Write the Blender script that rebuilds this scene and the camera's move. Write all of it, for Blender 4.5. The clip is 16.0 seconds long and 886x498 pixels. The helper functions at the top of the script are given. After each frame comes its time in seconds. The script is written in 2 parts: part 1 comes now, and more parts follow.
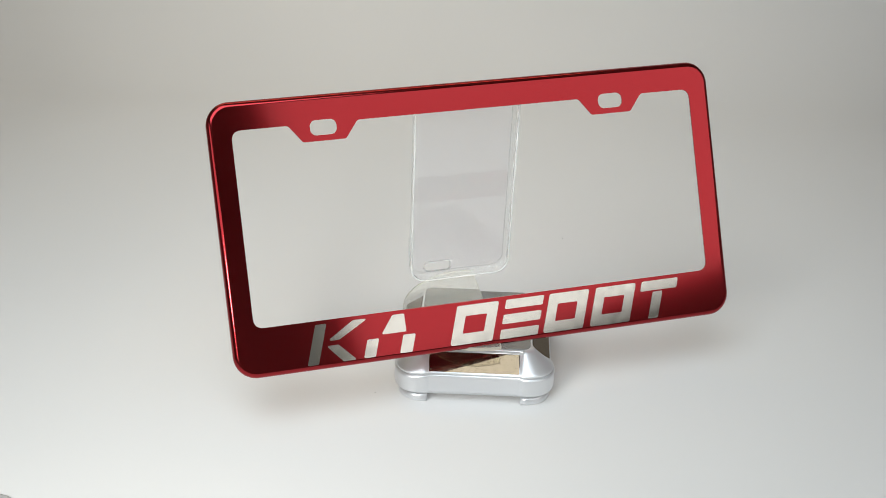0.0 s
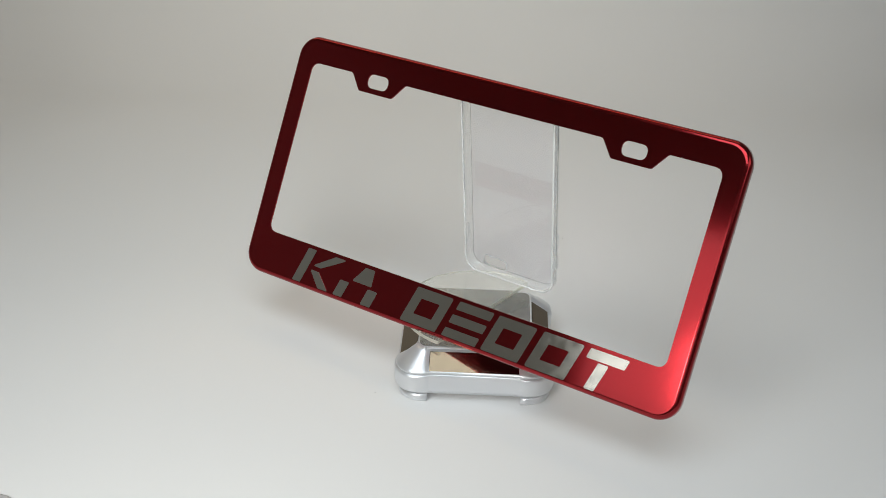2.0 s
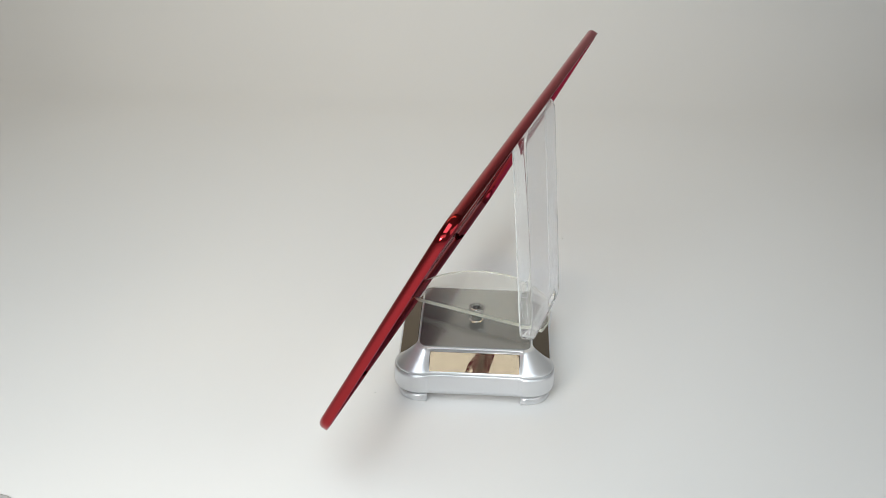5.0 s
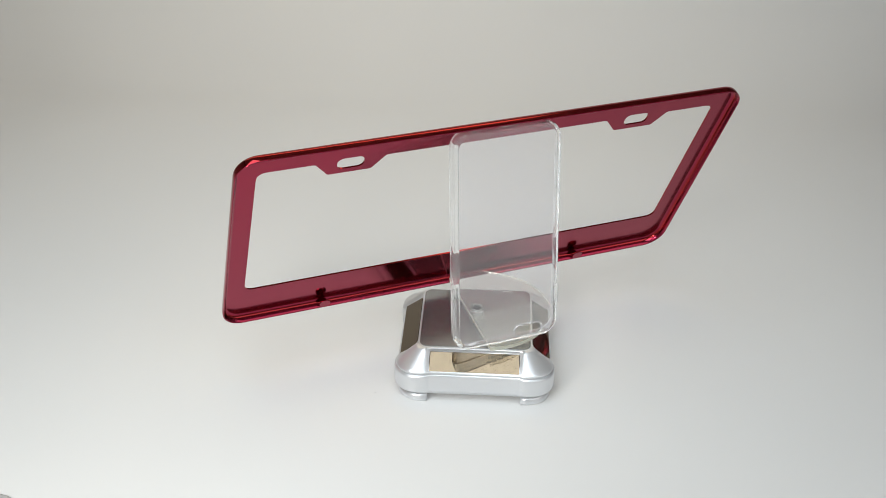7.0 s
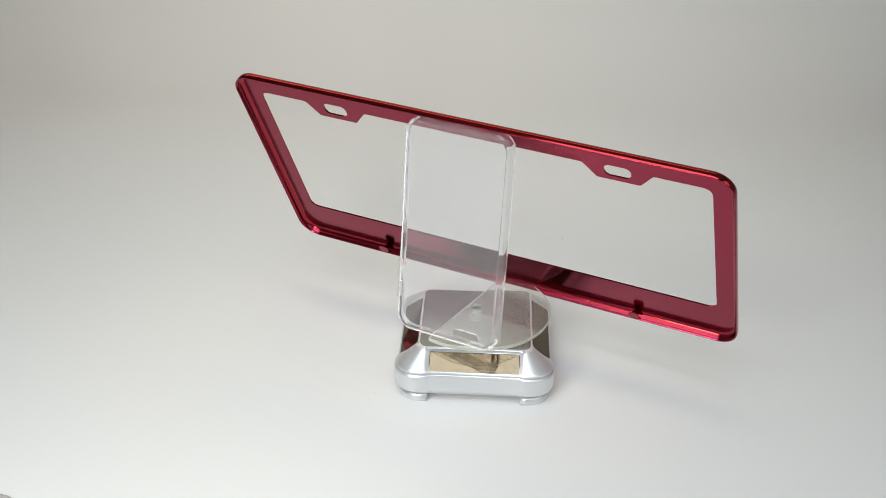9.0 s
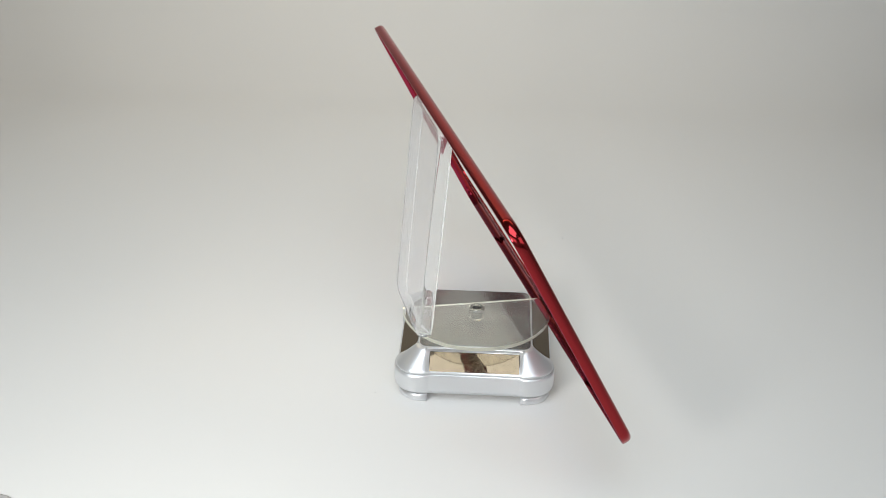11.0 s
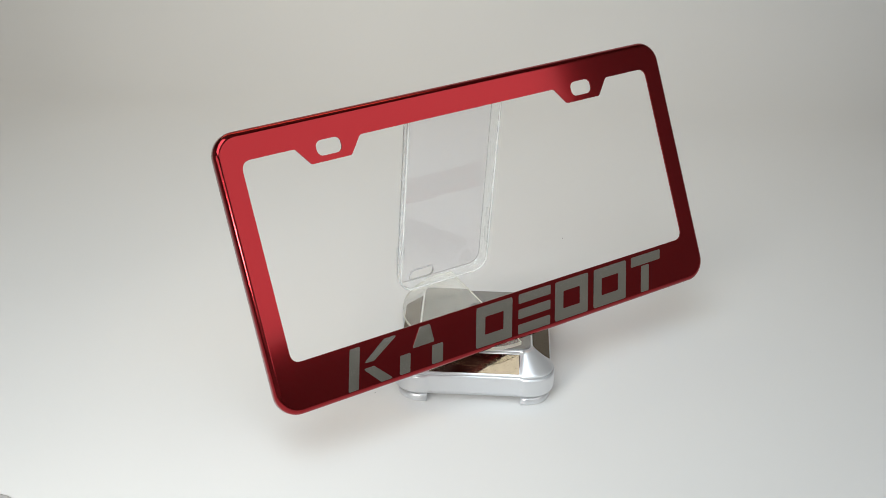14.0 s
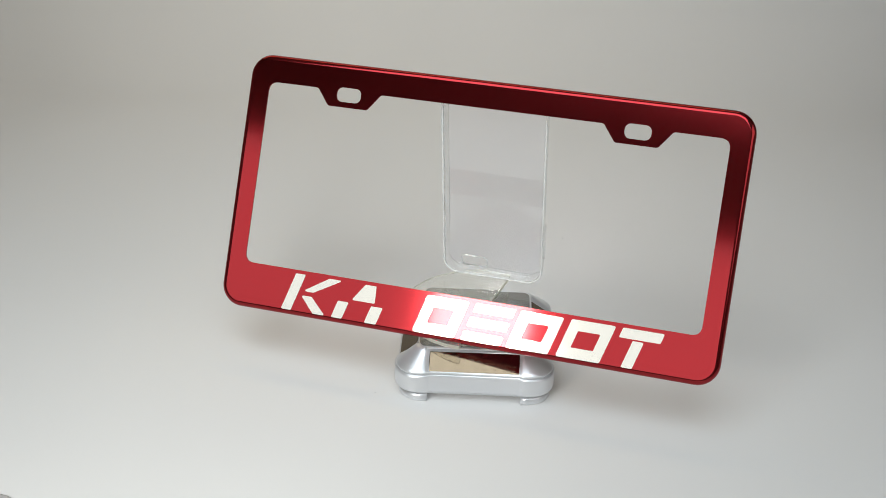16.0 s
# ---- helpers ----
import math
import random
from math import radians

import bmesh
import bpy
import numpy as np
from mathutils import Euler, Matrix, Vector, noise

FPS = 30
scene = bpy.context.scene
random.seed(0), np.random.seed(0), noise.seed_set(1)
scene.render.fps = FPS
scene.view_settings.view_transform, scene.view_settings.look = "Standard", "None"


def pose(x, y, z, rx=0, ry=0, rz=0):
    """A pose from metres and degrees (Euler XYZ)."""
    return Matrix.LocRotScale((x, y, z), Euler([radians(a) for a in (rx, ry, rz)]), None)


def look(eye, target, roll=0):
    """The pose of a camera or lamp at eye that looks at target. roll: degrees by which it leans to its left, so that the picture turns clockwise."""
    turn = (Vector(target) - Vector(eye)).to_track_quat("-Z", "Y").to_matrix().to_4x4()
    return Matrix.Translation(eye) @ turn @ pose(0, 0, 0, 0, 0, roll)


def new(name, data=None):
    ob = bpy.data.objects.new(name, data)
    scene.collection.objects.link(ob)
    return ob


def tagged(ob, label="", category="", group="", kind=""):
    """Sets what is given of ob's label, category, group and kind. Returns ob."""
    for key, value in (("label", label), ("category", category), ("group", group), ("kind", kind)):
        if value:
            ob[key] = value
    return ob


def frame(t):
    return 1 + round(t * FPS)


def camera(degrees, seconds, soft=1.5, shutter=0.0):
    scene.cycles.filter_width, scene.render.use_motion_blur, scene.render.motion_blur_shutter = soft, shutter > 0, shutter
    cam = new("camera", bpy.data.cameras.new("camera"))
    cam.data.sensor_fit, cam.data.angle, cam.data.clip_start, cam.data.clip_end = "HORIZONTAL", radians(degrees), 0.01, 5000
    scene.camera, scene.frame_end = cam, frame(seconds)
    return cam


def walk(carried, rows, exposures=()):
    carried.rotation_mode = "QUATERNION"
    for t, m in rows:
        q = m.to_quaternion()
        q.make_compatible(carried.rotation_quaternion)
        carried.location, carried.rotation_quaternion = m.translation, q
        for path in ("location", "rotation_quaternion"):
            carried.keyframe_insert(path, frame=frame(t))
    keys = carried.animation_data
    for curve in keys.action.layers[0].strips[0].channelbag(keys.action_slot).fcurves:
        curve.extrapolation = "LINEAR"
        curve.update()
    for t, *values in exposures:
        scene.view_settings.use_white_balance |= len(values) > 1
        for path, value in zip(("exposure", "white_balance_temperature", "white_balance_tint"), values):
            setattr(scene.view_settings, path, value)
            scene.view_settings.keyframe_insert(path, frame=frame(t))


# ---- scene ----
# Camera: fixed on a stand, looking down at the turntable. Origin: foot of the turntable's axis.
cam = camera(39.874, 16.0, soft=0.9)
CAM = pose(0, -0.6537, 0.4418, 61.154, 0, 1.911) @ pose(0, 0, 0, 0, 0, 0.981)
walk(cam, [(0.0, CAM), (16.0, CAM)], exposures=[(0.0, 0.0), (0.5, -0.04), (1.0, -0.17), (1.5, -0.20), (2.0, -0.23), (2.5, -0.23), (3.0, -0.10), (3.5, 0.0),
     (4.5, 0.0), (7.0, 0.0), (12.0, 0.0), (14.5, 0.0), (15.0, -0.03), (15.5, -0.17), (16.0, -0.19)])

TURN_RATE = -24.519           # degrees a second, clockwise from above
# how far the uneven motor runs ahead of that rate (seconds, degrees)
AHEAD = {0.0: -0.49, 0.5: -0.44, 1.0: -0.85, 1.5: -0.69, 2.0: -0.50, 2.5: 0.35, 3.0: 0.62, 3.5: 0.55, 4.0: 0.86, 4.5: 1.21, 5.0: 1.35,
         5.5: 1.4, 6.0: 1.4, 6.5: 1.35, 7.0: 1.1, 7.5: 0.3, 8.0: 1.19, 8.5: 1.3, 9.0: 1.3, 9.5: 1.2, 10.0: 1.0, 10.5: 0.85, 11.0: 0.55,
         11.5: 0.25, 12.0: -0.75, 12.5: -0.66, 13.0: 0.15, 13.5: 0.0, 14.0: -0.7, 14.5: -0.35, 15.0: -0.5, 15.5: -0.15, 16.0: -0.86}


# ---- light ----
def area_lamp(name, eye, target, width, height, watts, colour=(1, 1, 1)):
    data = bpy.data.lights.new(name, "AREA")
    data.shape, data.size, data.size_y, data.energy, data.color = "RECTANGLE", width, height, watts, colour
    ob = new(name, data)
    ob.matrix_world = look(eye, target)
    return ob


world = bpy.data.worlds.new("room_air")
world.use_nodes = True
scene.world = world
world.node_tree.nodes["Background"].inputs["Color"].default_value = (0.9, 0.95, 1.0, 1)
world.node_tree.nodes["Background"].inputs["Strength"].default_value = 0.05
area_lamp("ceiling_light", (-0.27, -0.94, 1.50), (0.0, -0.50, 0), 1.32, 1.25, 18.2, (0.885, 1.0, 1.075))
# Added warm fill for the top of the backdrop; no such lamp is known.
area_lamp("backdrop_fill", (-0.42, 0.60, 1.2), (-0.36, 0.80, 0.15), 1.7, 0.25, 3.2, (1.0, 0.75, 0.43))
area_lamp("window_light", (1.13, -0.95, 0.93), (0, 0, 0.12), 1.50, 0.70, 4.3, (0.98, 0.98, 0.98))
area_lamp("side_window_light", (-0.62, -1.32, 0.67), (0, 0, 0.1), 1.35, 0.38, 2.6, (0.95, 0.99, 1.0))
# Unseen near source placed from the plate's hot reflection; its kind is not known.
area_lamp("near_left_source", (-0.215, -0.468, 0.243), (0, 0, 0.08), 0.10, 0.065, 0.75, (1.0, 0.96, 0.88))


# ---- materials ----
def material(name, colour, metallic=0.0, roughness=0.5, **more):
    m = bpy.data.materials.new(name)
    m.use_nodes = True
    b = m.node_tree.nodes["Principled BSDF"]
    b.inputs["Base Color"].default_value = (*colour, 1)
    b.inputs["Metallic"].default_value = metallic
    b.inputs["Roughness"].default_value = roughness
    for key, value in more.items():
        b.inputs[key.replace("_", " ")].default_value = value
    return m


def grain(m, scale, strength, distance=0.0002, detail=4.0, stretch=(1, 1, 1), rough=None, tint=None):
    """Noise relief on a material, with a little variation of its roughness and colour."""
    nt = m.node_tree
    b = nt.nodes["Principled BSDF"]
    co = nt.nodes.new("ShaderNodeTexCoord")
    mp = nt.nodes.new("ShaderNodeMapping")
    mp.inputs["Scale"].default_value = stretch
    nz = nt.nodes.new("ShaderNodeTexNoise")
    nz.inputs["Scale"].default_value, nz.inputs["Detail"].default_value = scale, detail
    nt.links.new(co.outputs["Object"], mp.inputs["Vector"])
    nt.links.new(mp.outputs["Vector"], nz.inputs["Vector"])
    if strength:
        bp = nt.nodes.new("ShaderNodeBump")
        bp.inputs["Strength"].default_value, bp.inputs["Distance"].default_value = strength, distance
        nt.links.new(nz.outputs["Fac"], bp.inputs["Height"])
        nt.links.new(bp.outputs["Normal"], b.inputs["Normal"])
    if rough:
        mr = nt.nodes.new("ShaderNodeMapRange")
        mr.inputs["From Min"].default_value, mr.inputs["From Max"].default_value = 0.3, 0.7
        mr.inputs["To Min"].default_value, mr.inputs["To Max"].default_value = rough
        nt.links.new(nz.outputs["Fac"], mr.inputs["Value"])
        nt.links.new(mr.outputs["Result"], b.inputs["Roughness"])
    if tint:
        n2 = nt.nodes.new("ShaderNodeTexNoise")
        n2.inputs["Scale"].default_value, n2.inputs["Detail"].default_value = tint[0], 3.0
        nt.links.new(co.outputs["Object"], n2.inputs["Vector"])
        mx = nt.nodes.new("ShaderNodeMix")
        mx.data_type = "RGBA"
        mx.inputs["A"].default_value, mx.inputs["B"].default_value = (*tint[1], 1), (*tint[2], 1)
        nt.links.new(n2.outputs["Fac"], mx.inputs["Factor"])
        nt.links.new(mx.outputs["Result"], b.inputs["Base Color"])
    return m


def pitted(m, scale, span, strength, distance):
    """A smooth film with many small pits pressed into it."""
    nt = m.node_tree
    co = nt.nodes.new("ShaderNodeTexCoord")
    nz = nt.nodes.new("ShaderNodeTexNoise")
    nz.inputs["Scale"].default_value, nz.inputs["Detail"].default_value = scale, 1.0
    mr = nt.nodes.new("ShaderNodeMapRange")
    mr.interpolation_type = "SMOOTHSTEP"
    mr.inputs["From Min"].default_value, mr.inputs["From Max"].default_value = span
    mr.inputs["To Min"].default_value, mr.inputs["To Max"].default_value = 1.0, 0.0
    bp = nt.nodes.new("ShaderNodeBump")
    bp.inputs["Strength"].default_value, bp.inputs["Distance"].default_value = strength, distance
    nt.links.new(co.outputs["Object"], nz.inputs["Vector"])
    nt.links.new(nz.outputs["Fac"], mr.inputs["Value"])
    nt.links.new(mr.outputs["Result"], bp.inputs["Height"])
    nt.links.new(bp.outputs["Normal"], nt.nodes["Principled BSDF"].inputs["Normal"])
    return m


RED = grain(material("red_anodised_steel", (0.33, 0.020, 0.025), 1.0, 0.10, Coat_Weight=0.20, Coat_Roughness=0.05),
            700, 0.035, 0.0001, 3.0, rough=(0.085, 0.125))
RED_BACK = grain(material("red_anodised_back", (0.29, 0.010, 0.040), 1.0, 0.16, Coat_Weight=0.35, Coat_Roughness=0.10),
                 180, 0.02, 0.0001, 3.0, rough=(0.14, 0.20))
STEEL = grain(material("polished_steel", (0.62, 0.595, 0.54), 1.0, 0.11), 220, 0.02, 0.0001, 4.0, rough=(0.07, 0.14))
SILVER = grain(material("silver_plastic", (0.78, 0.79, 0.81), 0.62, 0.33), 900, 0.03, 0.0001, 2.0, rough=(0.30, 0.36))
DECK = grain(material("satin_grey_plastic", (0.32, 0.32, 0.315), 0.8, 0.22), 70, 0.0, 0.0001, 3.0, rough=(0.19, 0.26))
SOLAR = pitted(material("amber_solar_film", (0.20, 0.152, 0.102), 1.0, 0.02), 1900, (0.58, 0.76), 0.20, 0.00016)
# Dark colour standing in for shade in the panel recesses.
RECESS_SHADE = material("recess_shade_brown", (0.05, 0.035, 0.025), 0.0, 0.4)
CLEAR = material("clear_soft_plastic", (0.957, 0.956, 0.98), 0.0, 0.02, IOR=1.52, Transmission_Weight=0.95)
BUMPER = material("milky_soft_plastic", (0.965, 0.975, 0.98), 0.0, 0.03, IOR=1.15, Transmission_Weight=0.93, Coat_Weight=1.0, Coat_Roughness=0.04)
# White in this colour imitates the highlight that runs along the case's lip.
LIP = material("lip_highlight_white", (0.95, 0.96, 0.955), 0.0, 0.12, IOR=1.35, Transmission_Weight=0.45, Coat_Weight=1.0, Coat_Roughness=0.05)
ACRYLIC = material("clear_acrylic", (0.96, 0.955, 0.91), 0.0, 0.02, IOR=1.45, Transmission_Weight=0.95)
# Cream put into the disc's edge colour for the light glowing out of it.
EDGE = material("edge_lit_acrylic", (0.86, 0.85, 0.72), 0.0, 0.3, IOR=1.45, Transmission_Weight=0.5)
CHROME = material("dark_metal", (0.07, 0.07, 0.075), 1.0, 0.12)
BLOB_GREY = material("matt_grey", (0.56, 0.555, 0.56), 0.0, 0.7)
DARK = material("dark_rubber", (0.05, 0.05, 0.052), 0.0, 0.6)
PAPER = grain(material("white_sweep", (0.78, 0.775, 0.765), 0.0, 0.32, Specular_IOR_Level=0.4), 9, 0.0, 0.0003, 2.0,
              rough=(0.28, 0.36), tint=(3.0, (0.79, 0.785, 0.775), (0.765, 0.76, 0.75)))
WALL = grain(material("dim_wall", (0.48, 0.46, 0.43), 0.0, 0.8), 40, 0.1, 0.002, 4.0, tint=(2.0, (0.50, 0.48, 0.45), (0.45, 0.43, 0.40)))


# ---- mesh helpers ----
def link(name, bm, mat, parent=None, label=""):
    me = bpy.data.meshes.new(name)
    bm.normal_update()
    bm.to_mesh(me)
    bm.free()
    for m in mat if isinstance(mat, (list, tuple)) else (mat,):
        me.materials.append(m)
    ob = new(name, me)
    if parent is not None:
        ob.parent = parent
    if label:
        ob["label"] = label
    return ob


def part(name, bm, mat, parent, label=""):
    return link(name, bm, mat, parent, label)


def rounded_rect(x0, x1, y0, y1, r, n=10):
    """A rounded rectangle as points, counter-clockwise."""
    out = []
    for cx, cy, a in ((x1 - r, y1 - r, 0), (x0 + r, y1 - r, 90), (x0 + r, y0 + r, 180), (x1 - r, y0 + r, 270)):
        for i in range(n + 1):
            t = radians(a + 90 * i / n)
            out.append((cx + r * math.cos(t), cy + r * math.sin(t)))
    return out


def softened(points, radii, n=5):
    """A polygon with each corner rounded by its radius."""
    out = []
    k = len(points)
    for i, (p, r) in enumerate(zip(points, radii)):
        p = Vector(p)
        a, b = Vector(points[i - 1]), Vector(points[(i + 1) % k])
        u, v = (a - p).normalized(), (b - p).normalized()
        if r <= 0:
            out.append(tuple(p))
            continue
        half = u.angle(v) / 2
        d = min(r / math.tan(half), 0.49 * (a - p).length, 0.49 * (b - p).length)
        s, e = p + u * d, p + v * d
        for j in range(n + 1):
            t = j / n
            out.append(tuple((1 - t) ** 2 * s + 2 * t * (1 - t) * p + t * t * e))
    return out


def ring(bm, pts, z):
    return [bm.verts.new((x, y, z)) for x, y in pts]


def bridge(bm, a, b, smooth=True, mat=0):
    k = len(a)
    for i in range(k):
        f = bm.faces.new((a[i], a[(i + 1) % k], b[(i + 1) % k], b[i]))
        f.smooth, f.material_index = smooth, mat


def fill(bm, rings, normal):
    """Flat fill between closed rings of vertices (the first is the outline, the rest are holes)."""
    edges = []
    for r in rings:
        for i in range(len(r)):
            e = bm.edges.get((r[i], r[(i + 1) % len(r)])) or bm.edges.new((r[i], r[(i + 1) % len(r)]))
            edges.append(e)
    made = bmesh.ops.triangle_fill(bm, edges=edges, use_beauty=True, normal=normal)
    for f in made["geom"]:
        if isinstance(f, bmesh.types.BMFace):
            f.smooth = False


def prism(pts, z0, z1, mat=0):
    bm = bmesh.new()
    a, b = ring(bm, pts, z0), ring(bm, pts, z1)
    bridge(bm, a, b, False)
    fill(bm, [b], (0, 0, 1))
    fill(bm, [a], (0, 0, -1))
    bmesh.ops.recalc_face_normals(bm, faces=bm.faces[:])
    return bm


def lathe(profile, n=32):
    """A turned shape from (radius, height) pairs, closed at both ends."""
    bm = bmesh.new()
    rings = [ring(bm, [(r * math.cos(2 * math.pi * i / n), r * math.sin(2 * math.pi * i / n)) for i in range(n)], z) for r, z in profile]
    for a, b in zip(rings, rings[1:]):
        bridge(bm, a, b)
    bm.faces.new(rings[0][::-1])
    bm.faces.new(rings[-1])
    bmesh.ops.recalc_face_normals(bm, faces=bm.faces[:])
    return bm


# ---- the place: a white sweep in a dim room ----
GROUND = 0.0002


def build_setting():
    bm = bmesh.new()
    prof = [(-0.95, GROUND), (0.42, GROUND)]
    for i in range(1, 25):
        t = radians(90 * i / 24)
        prof.append((0.42 + 0.45 * math.sin(t), GROUND + 0.45 * (1 - math.cos(t))))
    prof.append((0.87, 1.2))
    ups = [[bm.verts.new((x, y, z)) for y, z in prof] for x in (-0.86, 0.84)]
    lows = [[bm.verts.new((x, y + (0.002 if z > 0.3 else 0), z - 0.002)) for y, z in prof] for x in (-0.86, 0.84)]
    for k in range(len(prof) - 1):
        f = bm.faces.new((ups[0][k], ups[1][k], ups[1][k + 1], ups[0][k + 1]))
        f.smooth = True
        bm.faces.new((lows[0][k], lows[0][k + 1], lows[1][k + 1], lows[1][k]))
        for s in (0, 1):
            bm.faces.new((ups[s][k], ups[s][k + 1], lows[s][k + 1], lows[s][k]))
    bm.faces.new((ups[0][0], lows[0][0], lows[1][0], ups[1][0]))
    bm.faces.new((ups[0][-1], ups[1][-1], lows[1][-1], lows[0][-1]))
    bmesh.ops.recalc_face_normals(bm, faces=bm.faces[:])
    tagged(link("backdrop", bm, PAPER), "smooth white paper sweep curving up into a pale grey background", "backdrop", kind="structure")

    def slab(name, x0, x1, y0, y1, z0, z1, label):
        b = prism([(x0, y0), (x1, y0), (x1, y1), (x0, y1)], z0, z1)
        tagged(link(name, b, WALL), label, name.split("_")[0], kind="structure")
    slab("floor", -2.0, 2.0, -2.2, 1.6, -0.06, -0.004, "plain dim surface under the white sweep")
    slab("ceiling", -2.0, 2.0, -2.2, 1.6, 1.9, 2.0, "plain dim ceiling above the sweep")
    slab("wall_north", -2.0, 2.0, 1.6, 1.7, -0.06, 2.0, "plain dim wall behind the sweep")
    slab("wall_south", -2.0, 2.0, -2.3, -2.2, -0.06, 2.0, "plain dim wall behind the camera")
    slab("wall_west", -2.1, -2.0, -2.2, 1.6, -0.06, 2.0, "plain dim side wall beside the sweep")
    slab("wall_east", 2.0, 2.1, -2.2, 1.6, -0.06, 2.0, "plain dim side wall beside the sweep")


# ---- the solar turntable ----
def side_outline(a, r, dent, half=0.0283, n=8):
    """A rounded square of half size a whose sides step in by dent between the corner bulges."""
    quarter = []
    # side towards -y from the left bulge to the right one, then the corner
    s = 0.0016
    quarter += [(-half - s, -a), (-half, -a + dent * 0.5), (-half + s, -a + dent), (0, -a + dent), (half - s, -a + dent), (half, -a + dent * 0.5), (half + s, -a)]
    for i in range(n + 1):
        t = radians(-90 + 90 * i / n)
        quarter.append((a - r + r * math.cos(t), -a + r + r * math.sin(t)))
    out = []
    for q in range(4):
        c, s2 = (1, 0, -1, 0)[q], (0, 1, 0, -1)[q]
        out += [(c * x - s2 * y, s2 * x + c * y) for x, y in quarter]
    return out


def build_turntable():
    base = new("solar_turntable")
    base.matrix_world = pose(0, 0, 0, 0, 0, -0.4)
    tagged(base, "silver plastic solar-powered display turntable standing on the white sweep", "turntable")
    # lower tray
    bm = bmesh.new()
    rows = [(0.0052, 0.0448, 0.013, 0.0006), (0.0060, 0.0456, 0.0135, 0.0008), (0.0072, 0.0462, 0.0138, 0.0010), (0.0076, 0.0474, 0.0142, 0.0014),
            (0.0082, 0.0484, 0.0146, 0.0018), (0.0094, 0.0488, 0.0148, 0.0019), (0.0186, 0.0490, 0.0148, 0.0019), (0.0198, 0.0487, 0.0146, 0.0017),
            (0.0204, 0.0479, 0.0142, 0.0012), (0.0205, 0.0462, 0.0136, 0.0008)]
    rings = [ring(bm, side_outline(a, r, d), z) for z, a, r, d in rows]
    for a, b in zip(rings, rings[1:]):
        bridge(bm, a, b)
    fill(bm, [rings[0]], (0, 0, -1))
    fill(bm, [rings[-1]], (0, 0, 1))
    bmesh.ops.recalc_face_normals(bm, faces=bm.faces[:])
    part("tray", bm, SILVER, base)
    # upper cover with sloping sides
    bm = bmesh.new()
    rows = [(0.0206, 0.0464, 0.0135, 0.0006), (0.0209, 0.0477, 0.0138, 0.0010), (0.0215, 0.0480, 0.0138, 0.0012), (0.0223, 0.0474, 0.0134, 0.0016),
            (0.0236, 0.0458, 0.0124, 0.0022), (0.0262, 0.0424, 0.0104, 0.0030), (0.0287, 0.0394, 0.0088, 0.0036), (0.0302, 0.0377, 0.0076, 0.0037),
            (0.0312, 0.0366, 0.0066, 0.0018), (0.0318, 0.0358, 0.0060, 0.0008), (0.0321, 0.0346, 0.0055, 0.0)]
    rings = [ring(bm, side_outline(a, r, d), z) for z, a, r, d in rows]
    for a, b in zip(rings, rings[1:]):
        bridge(bm, a, b)
    fill(bm, [rings[0]], (0, 0, -1))
    fill(bm, [rings[-1]], (0, 0, 1))
    bmesh.ops.recalc_face_normals(bm, faces=bm.faces[:])
    part("cover", bm, SILVER, base)
    part("deck", prism(rounded_rect(-0.0338, 0.0338, -0.0335, 0.0335, 0.005, 6), 0.0322, 0.0326), DECK, base, "satin grey flat top plate")
    # four solar panels on the slopes
    for q in range(4):
        m = pose(0, 0, 0, 0, 0, 90 * q)
        # The dark strip round each film imitates shade along its recess.
        for name, mat, x, lo, hi, lift, label in (("recess_shade", RECESS_SHADE, 0.0273, -0.03, 1.10, 0.0001, "thin dark strip painted for the recess's shade"),
                                                  ("solar_panel", SOLAR, 0.0268, 0.01, 1.07, 0.0004, "glossy amber solar film")):
            y0, z0, y1, z1 = -0.0458, 0.0221, -0.0361, 0.0290
            nrm = Vector((0, -(z1 - z0), (y1 - y0))).normalized()
            nrm = Vector((0, nrm.y if nrm.y < 0 else -nrm.y, abs(nrm.z)))
            bm = bmesh.new()
            pts = []
            for t, sx in ((lo, -x - 0.0004), (lo, x + 0.0004), (hi, x), (hi, -x)):
                pts.append(Vector((sx, y0 + (y1 - y0) * t, z0 + (z1 - z0) * t)))
            top = [bm.verts.new(m @ (v + nrm * lift)) for v in pts]
            low = [bm.verts.new(m @ (v - nrm * 0.0012)) for v in pts]
            bm.faces.new(top)
            bridge(bm, low, top, False)
            bm.faces.new(low[::-1])
            bmesh.ops.recalc_face_normals(bm, faces=bm.faces[:])
            part(name, bm, mat, base, label)
    # four corner feet
    for sx, sy in ((-1, -1), (1, -1), (1, 1), (-1, 1)):
        bm = bmesh.new()
        rings = []
        for z, inset in ((0.0, 0.0012), (0.0003, 0.0005), (0.0009, 0.0001), (0.0016, 0.0), (0.0054, 0.0)):
            e, a0, r = 0.0466 - inset, 0.0285 + inset, 0.0142
            pts = [(a0, a0), (e, a0)] + [(e - r + r * math.cos(radians(9 * k)), e - r + r * math.sin(radians(9 * k))) for k in range(11)] + [(a0, e)]
            rings.append(ring(bm, [(sx * x, sy * y) for x, y in pts], GROUND + z))
        for a, b in zip(rings, rings[1:]):
            bridge(bm, a, b)
        fill(bm, [rings[0]], (0, 0, -1))
        fill(bm, [rings[-1]], (0, 0, 1))
        bmesh.ops.recalc_face_normals(bm, faces=bm.faces[:])
        part("foot", bm, SILVER, base)
    # turning disc, cut straight beside the spindle, with the spindle through it
    bm = bmesh.new()
    R, cut = 0.0462, 0.0060
    a0 = math.degrees(math.acos(cut / R))
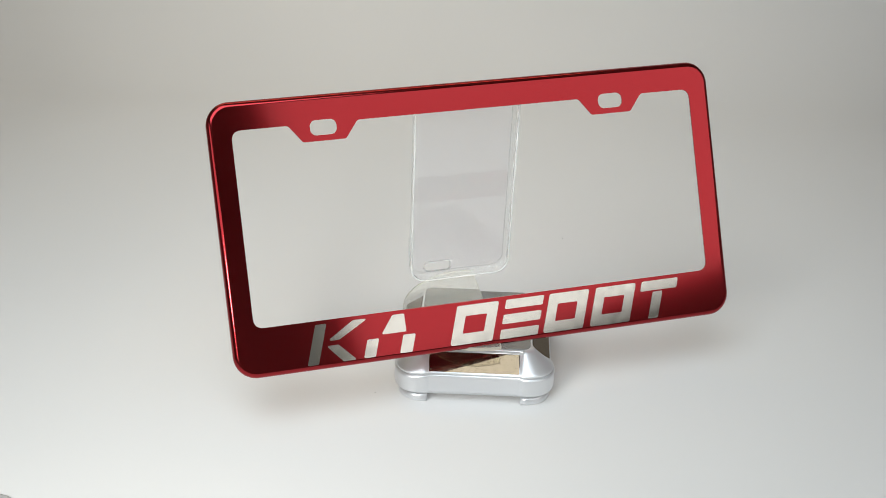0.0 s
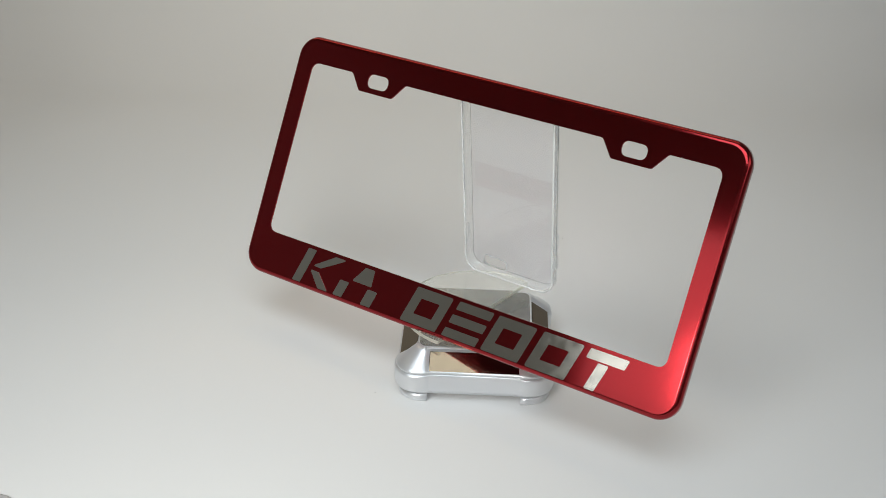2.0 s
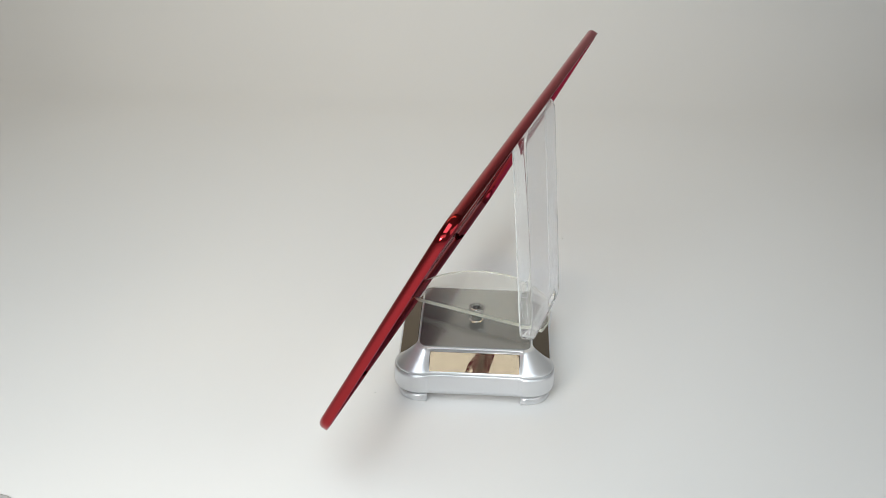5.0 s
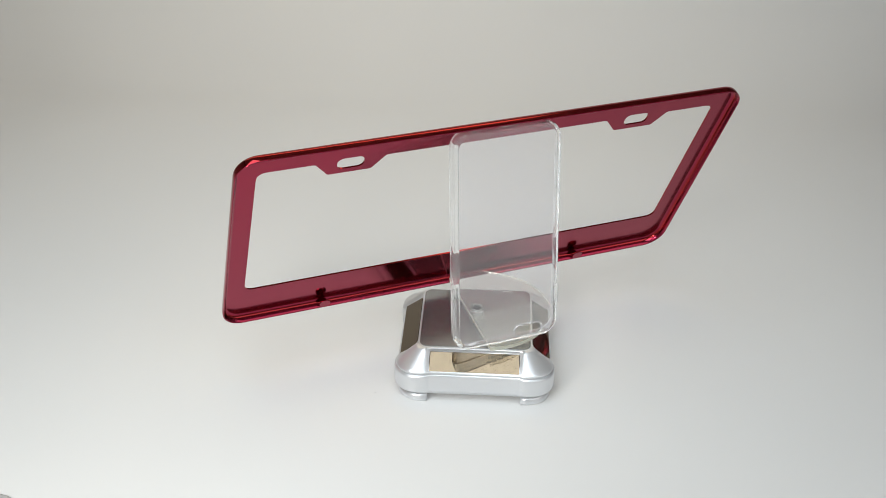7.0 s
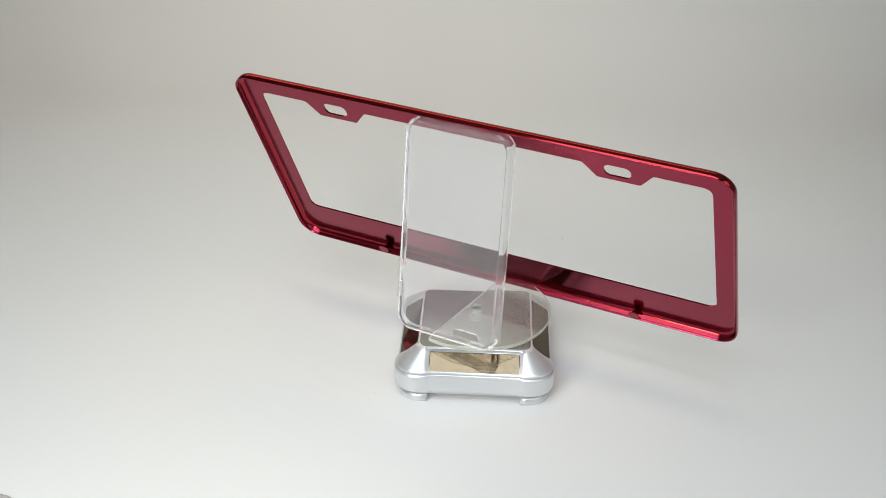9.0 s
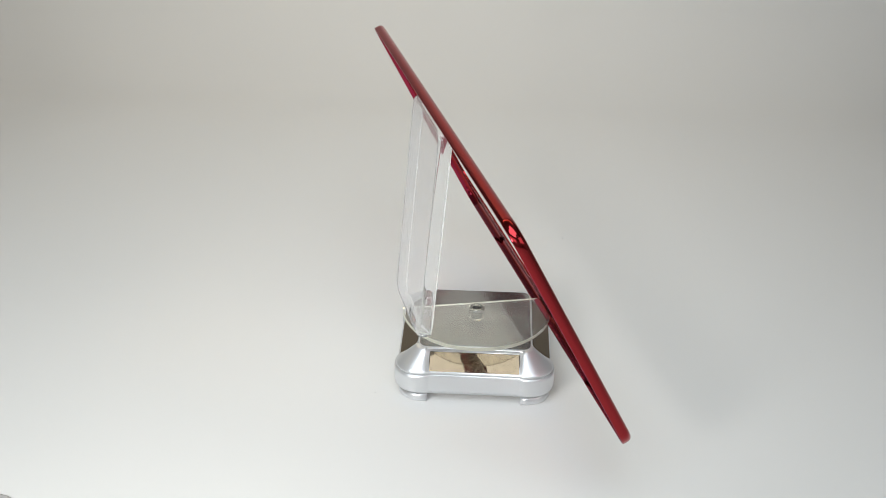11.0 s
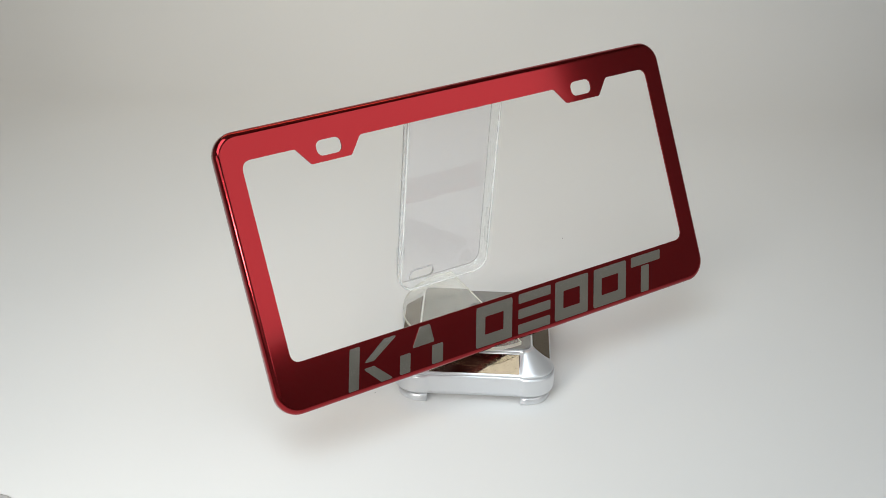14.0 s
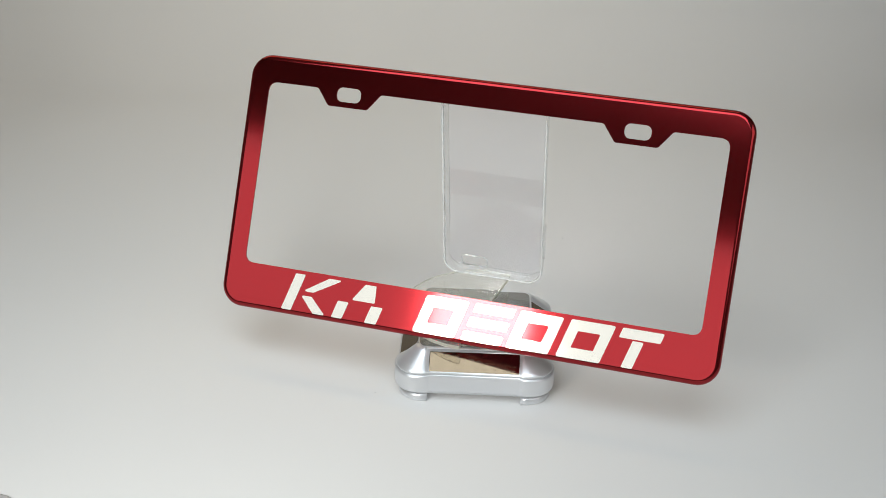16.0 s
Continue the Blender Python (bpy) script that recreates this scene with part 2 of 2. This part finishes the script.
    pts = [(R * math.cos(radians(a0 + (360 - 2 * a0) * i / 72)), R * math.sin(radians(a0 + (360 - 2 * a0) * i / 72))) for i in range(73)]
    hole = [(0.0050 * math.cos(2 * math.pi * i / 20), 0.0050 * math.sin(2 * math.pi * i / 20)) for i in range(20)]
    lo, hi = ring(bm, pts, 0.0383), ring(bm, pts, 0.0407)
    hl, hh = ring(bm, hole, 0.0383), ring(bm, hole, 0.0407)
    bridge(bm, lo, hi, False, 1)
    bridge(bm, hl, hh, False, 0)
    fill(bm, [hi, hh], (0, 0, 1))
    fill(bm, [lo, hl], (0, 0, -1))
    bmesh.ops.recalc_face_normals(bm, faces=bm.faces[:])
    disc = part("turning_disc", bm, (ACRYLIC, EDGE), base, "clear acrylic disc with one side cut straight")
    disc.visible_shadow = False
    bm = bmesh.new()
    rings = []
    for r, z in ((0.0049, 0.0327), (0.0049, 0.0335), (0.0044, 0.0338), (0.0044, 0.0398), (0.0042, 0.0410), (0.0038, 0.0413), (0.0034, 0.0412), (0.0034, 0.0380), (0.0034, 0.0330)):
        rings.append(ring(bm, [((r + (0.0003 if i % 4 < 2 and r > 0.004 else 0)) * math.cos(2 * math.pi * i / 32), (r + (0.0003 if i % 4 < 2 and r > 0.004 else 0)) * math.sin(2 * math.pi * i / 32)) for i in range(32)], z))
    for a, b in zip(rings, rings[1:] + rings[:1]):
        bridge(bm, a, b)
    bmesh.ops.recalc_face_normals(bm, faces=bm.faces[:])
    spindle = part("spindle", bm, ACRYLIC, disc, "clear ribbed spindle sleeve")
    spindle.visible_shadow = False
    part("core", prism([(0.0032 * math.cos(math.pi * i / 3), 0.0032 * math.sin(math.pi * i / 3)) for i in range(6)], 0.0328, 0.0400), CHROME, spindle, "faceted dark metal core")
    part("slot", prism(rounded_rect(-0.0017, 0.0017, -0.0007, 0.0007, 0.0003, 2), 0.0398, 0.0404), DARK, spindle, "dark slot in the core")
    return disc


# ---- the plate frame ----
PLATE0 = Matrix.LocRotScale((-0.0056, 0.0134, 0.1535), Matrix.Rotation(0.3021, 3, "Z") @ Matrix.Rotation(-0.0006, 3, "Y") @ Matrix.Rotation(math.pi / 2 - 0.4777, 3, "X"), None)
MID = (0.0140 - 0.0985) / 2


def build_plate_frame():
    thing = new("license_plate_frame")
    thing.matrix_world = PLATE0
    tagged(thing, "glossy red anodised metal plate frame leaning on a clear case", "plate frame")
    top, bot, hw, c = 0.0562 + MID, -0.0566 + MID, 0.1409, 0.0884
    t0, t1, td = 0.0203, 0.0125, 0.0102
    inner = [(-hw, bot), (hw, bot), (hw, top), (c + t0, top), (c + t1, top - td), (c - t1, top - td), (c - t0, top),
             (-c + t0, top), (-c + t1, top - td), (-c - t1, top - td), (-c - t0, top), (-hw, top)]
    inner = softened(inner, [0.006, 0.006, 0.006] + [0.003, 0.0025, 0.0025, 0.003] * 2 + [0.006], 6)
    slots = [rounded_rect(s * c - 0.0078, s * c + 0.0078, 0.0493 + MID, 0.0581 + MID, 0.0036, 5) for s in (-1, 1)]
    x0, x1, y0, y1 = -0.1544, 0.1543, -0.0850 + MID, 0.0730 + MID
    profile = []
    for i in range(7):
        t = radians(90 * i / 6)
        profile.append((0.0032 * (1 - math.sin(t)), -0.0032 * (1 - math.cos(t))))
    profile += [(0.0, -0.0058), (0.0003, -0.0062), (0.0008, -0.0060), (0.0009, -0.0034), (0.0018, -0.0016), (0.0034, -0.0010)]
    bm = bmesh.new()
    rings = [ring(bm, rounded_rect(x0 + d, x1 - d, y0 + d, y1 - d, 0.0135 - d, 12), z) for d, z in profile]
    for a, b in zip(rings, rings[1:]):
        bridge(bm, a, b)
    fr, bk = [ring(bm, inner, 0)], [ring(bm, inner, -0.0010)]
    for s in slots:
        fr.append(ring(bm, s, 0))
        bk.append(ring(bm, s, -0.0010))
    for a, b in zip(fr, bk):
        bridge(bm, a, b, False)
    fill(bm, [rings[0]] + fr, (0, 0, 1))
    fill(bm, [rings[-1]] + bk, (0, 0, -1))
    bmesh.ops.recalc_face_normals(bm, faces=bm.faces[:])
    for f in bm.faces:
        if f.calc_center_median().z < -0.0045 or (f.normal.z < -0.5 and f.calc_center_median().z < -0.0008):
            f.material_index = 1
    part("face_plate", bm, (RED, RED_BACK), thing)
    for x in (-0.0890, 0.0890):
        bm = prism(rounded_rect(x - 0.0034, x + 0.0034, -0.0842 + MID, -0.0780 + MID, 0.0026, 5), -0.0061, -0.0055)
        part("retaining_tab", bm, RED_BACK, thing, "small rounded tab folded behind the lower rim")

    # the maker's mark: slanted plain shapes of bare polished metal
    lo, hi, slant = -0.0818 + MID, -0.0588 + MID, 0.30

    def shape(points, mark):
        """Points as (along, up 0..1) in millimetres and parts of the mark's height, sheared to the right."""
        pts = []
        for x, v in points:
            y = lo + (hi - lo) * v
            pts.append((x / 1000 + (y - lo) * slant, y))
        bm = prism(softened(pts, [0.0008] * len(pts), 3), -0.0002, 0.00016)
        return part(mark, bm, STEEL, thing, "bare polished metal mark")

    def bar(x0, x1, v0, v1):
        shape([(x0, v0), (x1, v0), (x1, v1), (x0, v1)], "mark_bar")

    def frame_shape(x0, x1, w):
        """A slanted box outline in one piece."""
        h = w / 23
        loops = []
        for a, b, v0, v1, r in ((x0, x1, 0, 1, 0.0012), (x0 + w, x1 - w, h, 1 - h, 0.0006)):
            pts = [(x / 1000 + (hi - lo) * v * slant, lo + (hi - lo) * v) for x, v in ((a, v0), (b, v0), (b, v1), (a, v1))]
            loops.append(softened(pts, [r] * 4, 3))
        bm = bmesh.new()
        low, top = [ring(bm, l, -0.0002) for l in loops], [ring(bm, l, 0.00016) for l in loops]
        for a, b in zip(low, top):
            bridge(bm, a, b, False)
        fill(bm, top, (0, 0, 1))
        fill(bm, low, (0, 0, -1))
        bmesh.ops.recalc_face_normals(bm, faces=bm.faces[:])
        part("mark_box", bm, STEEL, thing, "bare polished metal mark")

    MARKS(bar, frame_shape, shape)
    return thing


def MARKS(bar, frame_shape, shape):
    bar(-113, -106.5, 0, 1)
    shape([(-104, 0.56), (-97, 0.56), (-82, 1), (-91, 1)], "mark_bar")
    shape([(-104, 0.44), (-97, 0.44), (-84, 0), (-92, 0)], "mark_bar")
    bar(-80, -73, 0, 0.46)
    shape([(-72, 0.54), (-57, 0.54), (-60.5, 1), (-67.5, 1)], "mark_bar")
    bar(-58.5, -51, 0, 0.46)
    frame_shape(-28, -2, 6.4)
    for v in (0, 0.38, 0.76):
        bar(2.5, 26.5, v, v + 0.24)
    frame_shape(30, 55.5, 6.4)
    frame_shape(60, 86, 6.4)
    bar(90, 114, 0.74, 1)
    bar(98.5, 105, 0, 0.70)


# ---- the phone case ----
CASE0 = Matrix.LocRotScale((-0.0125, 0.0397, 0.0411), Matrix.Rotation(0.2941, 3, "Z") @ Matrix.Rotation(0.0833, 3, "X") @ Matrix.Rotation(-0.0019, 3, "Y"), None)


def build_case():
    """A clear phone cover standing upside down; local z is up, its open side looks towards the plate frame."""
    thing = new("phone_case")
    thing.matrix_world = CASE0
    tagged(thing, "clear soft plastic phone case standing upside down on the disc", "phone case")
    w, h, d = 0.0334, 0.1356, 0.0073

    def loop(bm, inset, depth, n=10):
        pts = rounded_rect(-w + inset, w - inset, inset, h - inset, 0.0105 - inset, n)
        return [bm.verts.new((x, d / 2 - depth, z)) for x, z in pts]
    # side walls, round outside, with a thicker lip round the open side
    bm = bmesh.new()
    section = [(0.0030, 0.0), (0.0013, 0.0005), (0.0004, 0.0014), (0.0, 0.0028), (0.0, d - 0.0010), (0.0004, d - 0.0002), (0.0010, d), (0.0016, d - 0.0003),
               (0.0019, d - 0.0010), (0.0018, 0.0032), (0.0022, 0.0018), (0.0030, 0.0010)]
    rings = [loop(bm, i, z) for i, z in section]
    for a, b in zip(rings, rings[1:] + rings[:1]):
        bridge(bm, a, b)
    bmesh.ops.recalc_face_normals(bm, faces=bm.faces[:])
    part("bumper", bm, BUMPER, thing, "milky clear rounded side walls").visible_shadow = False
    # rounded lip along the open edge, its highlight put in as white
    bm = bmesh.new()
    rings = [loop(bm, i, z) for i, z in ((0.0003, d - 0.0001), (0.0005, d + 0.0003), (0.0009, d + 0.0005), (0.0013, d + 0.0003), (0.0015, d - 0.0002), (0.0009, d - 0.0004))]
    for a, b in zip(rings, rings[1:] + rings[:1]):
        bridge(bm, a, b)
    bmesh.ops.recalc_face_normals(bm, faces=bm.faces[:])
    part("lip", bm, LIP, thing, "clear lip round the open side, whitened as its highlight").visible_shadow = False
    # thin back panel with the lens opening
    bm = bmesh.new()
    o0, o1 = loop(bm, 0.0031, 0.0001), loop(bm, 0.0031, 0.0009)
    lens = rounded_rect(-0.0218, -0.0052, 0.0034, 0.0100, 0.0026, 6)
    h0 = [bm.verts.new((x, d / 2 - 0.0001, z)) for x, z in lens]
    h1 = [bm.verts.new((x, d / 2 - 0.0009, z)) for x, z in lens]
    bridge(bm, o0, o1)
    bridge(bm, h0, h1)
    fill(bm, [o0, h0], (0, 1, 0))
    fill(bm, [o1, h1], (0, -1, 0))
    bmesh.ops.recalc_face_normals(bm, faces=bm.faces[:])
    panel = part("back_panel", bm, CLEAR, thing, "thin clear back panel")
    panel.visible_shadow = False
    # raised ring round the lens opening
    bm = bmesh.new()
    rs = []
    for grow, y in ((0.0, 0.0010), (0.0004, 0.0015), (0.0009, 0.0015), (0.0012, 0.0010)):
        rs.append([bm.verts.new((x, d / 2 - y, z)) for x, z in rounded_rect(-0.0218 - grow, -0.0052 + grow, 0.0034 - grow, 0.0100 + grow, 0.0026 + grow, 6)])
    for a, b in zip(rs, rs[1:] + rs[:1]):
        bridge(bm, a, b)
    bmesh.ops.recalc_face_normals(bm, faces=bm.faces[:])
    part("lens_ring", bm, BUMPER, panel, "raised clear ring round the lens opening").visible_shadow = False
    # raised button outlines on the two side walls
    for side, z0, z1 in ((-1, 0.020, 0.032), (1, 0.020, 0.030), (1, 0.034, 0.044)):
        bm = bmesh.new()
        rs = []
        for grow, out in ((0.0, -0.0001), (0.0, 0.0004), (0.0006, 0.0004), (0.0008, -0.0001)):
            rs.append([bm.verts.new((side * (w + out), y, z)) for y, z in rounded_rect(-0.0012 - grow, 0.0016 + grow, z0 - grow, z1 + grow, 0.0010 + grow, 4)])
        for a, b in zip(rs, rs[1:] + rs[:1]):
            bridge(bm, a, b)
        bmesh.ops.recalc_face_normals(bm, faces=bm.faces[:])
        part("button_outline", bm, BUMPER, thing).visible_shadow = False
    # port outlines along the upper edge
    for x0, x1 in ((-0.0072, 0.0040), (0.0160, 0.0225)):
        bm = bmesh.new()
        rs = []
        for grow, out in ((0.0, -0.0001), (0.0, 0.0005), (0.0006, 0.0005), (0.0008, -0.0001)):
            rs.append([bm.verts.new((x, y, h + out)) for x, y in rounded_rect(x0 - grow, x1 + grow, -0.0016 - grow, 0.0014 + grow, 0.0012 + grow, 4)])
        for a, b in zip(rs, rs[1:] + rs[:1]):
            bridge(bm, a, b)
        bmesh.ops.recalc_face_normals(bm, faces=bm.faces[:])
        part("port_outline", bm, BUMPER, thing).visible_shadow = False
    return thing


def build_specks():
    for x, y, r in SPECKS:
        ob = link("dust_speck", lathe([(r * 0.6, 0.0), (r, r * 0.4), (r * 0.5, r * 0.8)], 8), DARK)
        ob.matrix_world = pose(x, y, GROUND)
        tagged(ob, "tiny dark speck lying on the white sweep", "speck")
    # Unidentified grey blob at the near left corner, drawn as a low dome.
    ob = link("knob", lathe([(0.0165, 0.0), (0.017, 0.0006), (0.0155, 0.0016), (0.011, 0.0026), (0.003, 0.003)], 32), BLOB_GREY)
    ob.matrix_world = pose(BLOB[0], BLOB[1], GROUND)
    tagged(ob, "small low grey dome on the white sweep", "knob")


DISC_TURN = 12.0
SPECKS, BLOB = ((0.0635, 0.1704, 0.0005), (-0.0608, -0.0389, 0.0003), (0.0080, 0.2615, 0.0004)), (-0.2577, -0.1630)
build_setting()
DISC = build_turntable()
FRAME = build_plate_frame()
CASE = build_case()
build_specks()


def motions():
    turns = [(t, TURN_RATE * t - ahead) for t, ahead in AHEAD.items()]
    walk(FRAME, [(t, pose(0, 0, 0, 0, 0, a) @ PLATE0) for t, a in turns])
    walk(CASE, [(t, pose(0, 0, 0, 0, 0, a) @ CASE0) for t, a in turns])
    walk(DISC, [(t, pose(0, 0, 0, 0, 0, a + DISC_TURN)) for t, a in turns])


motions()
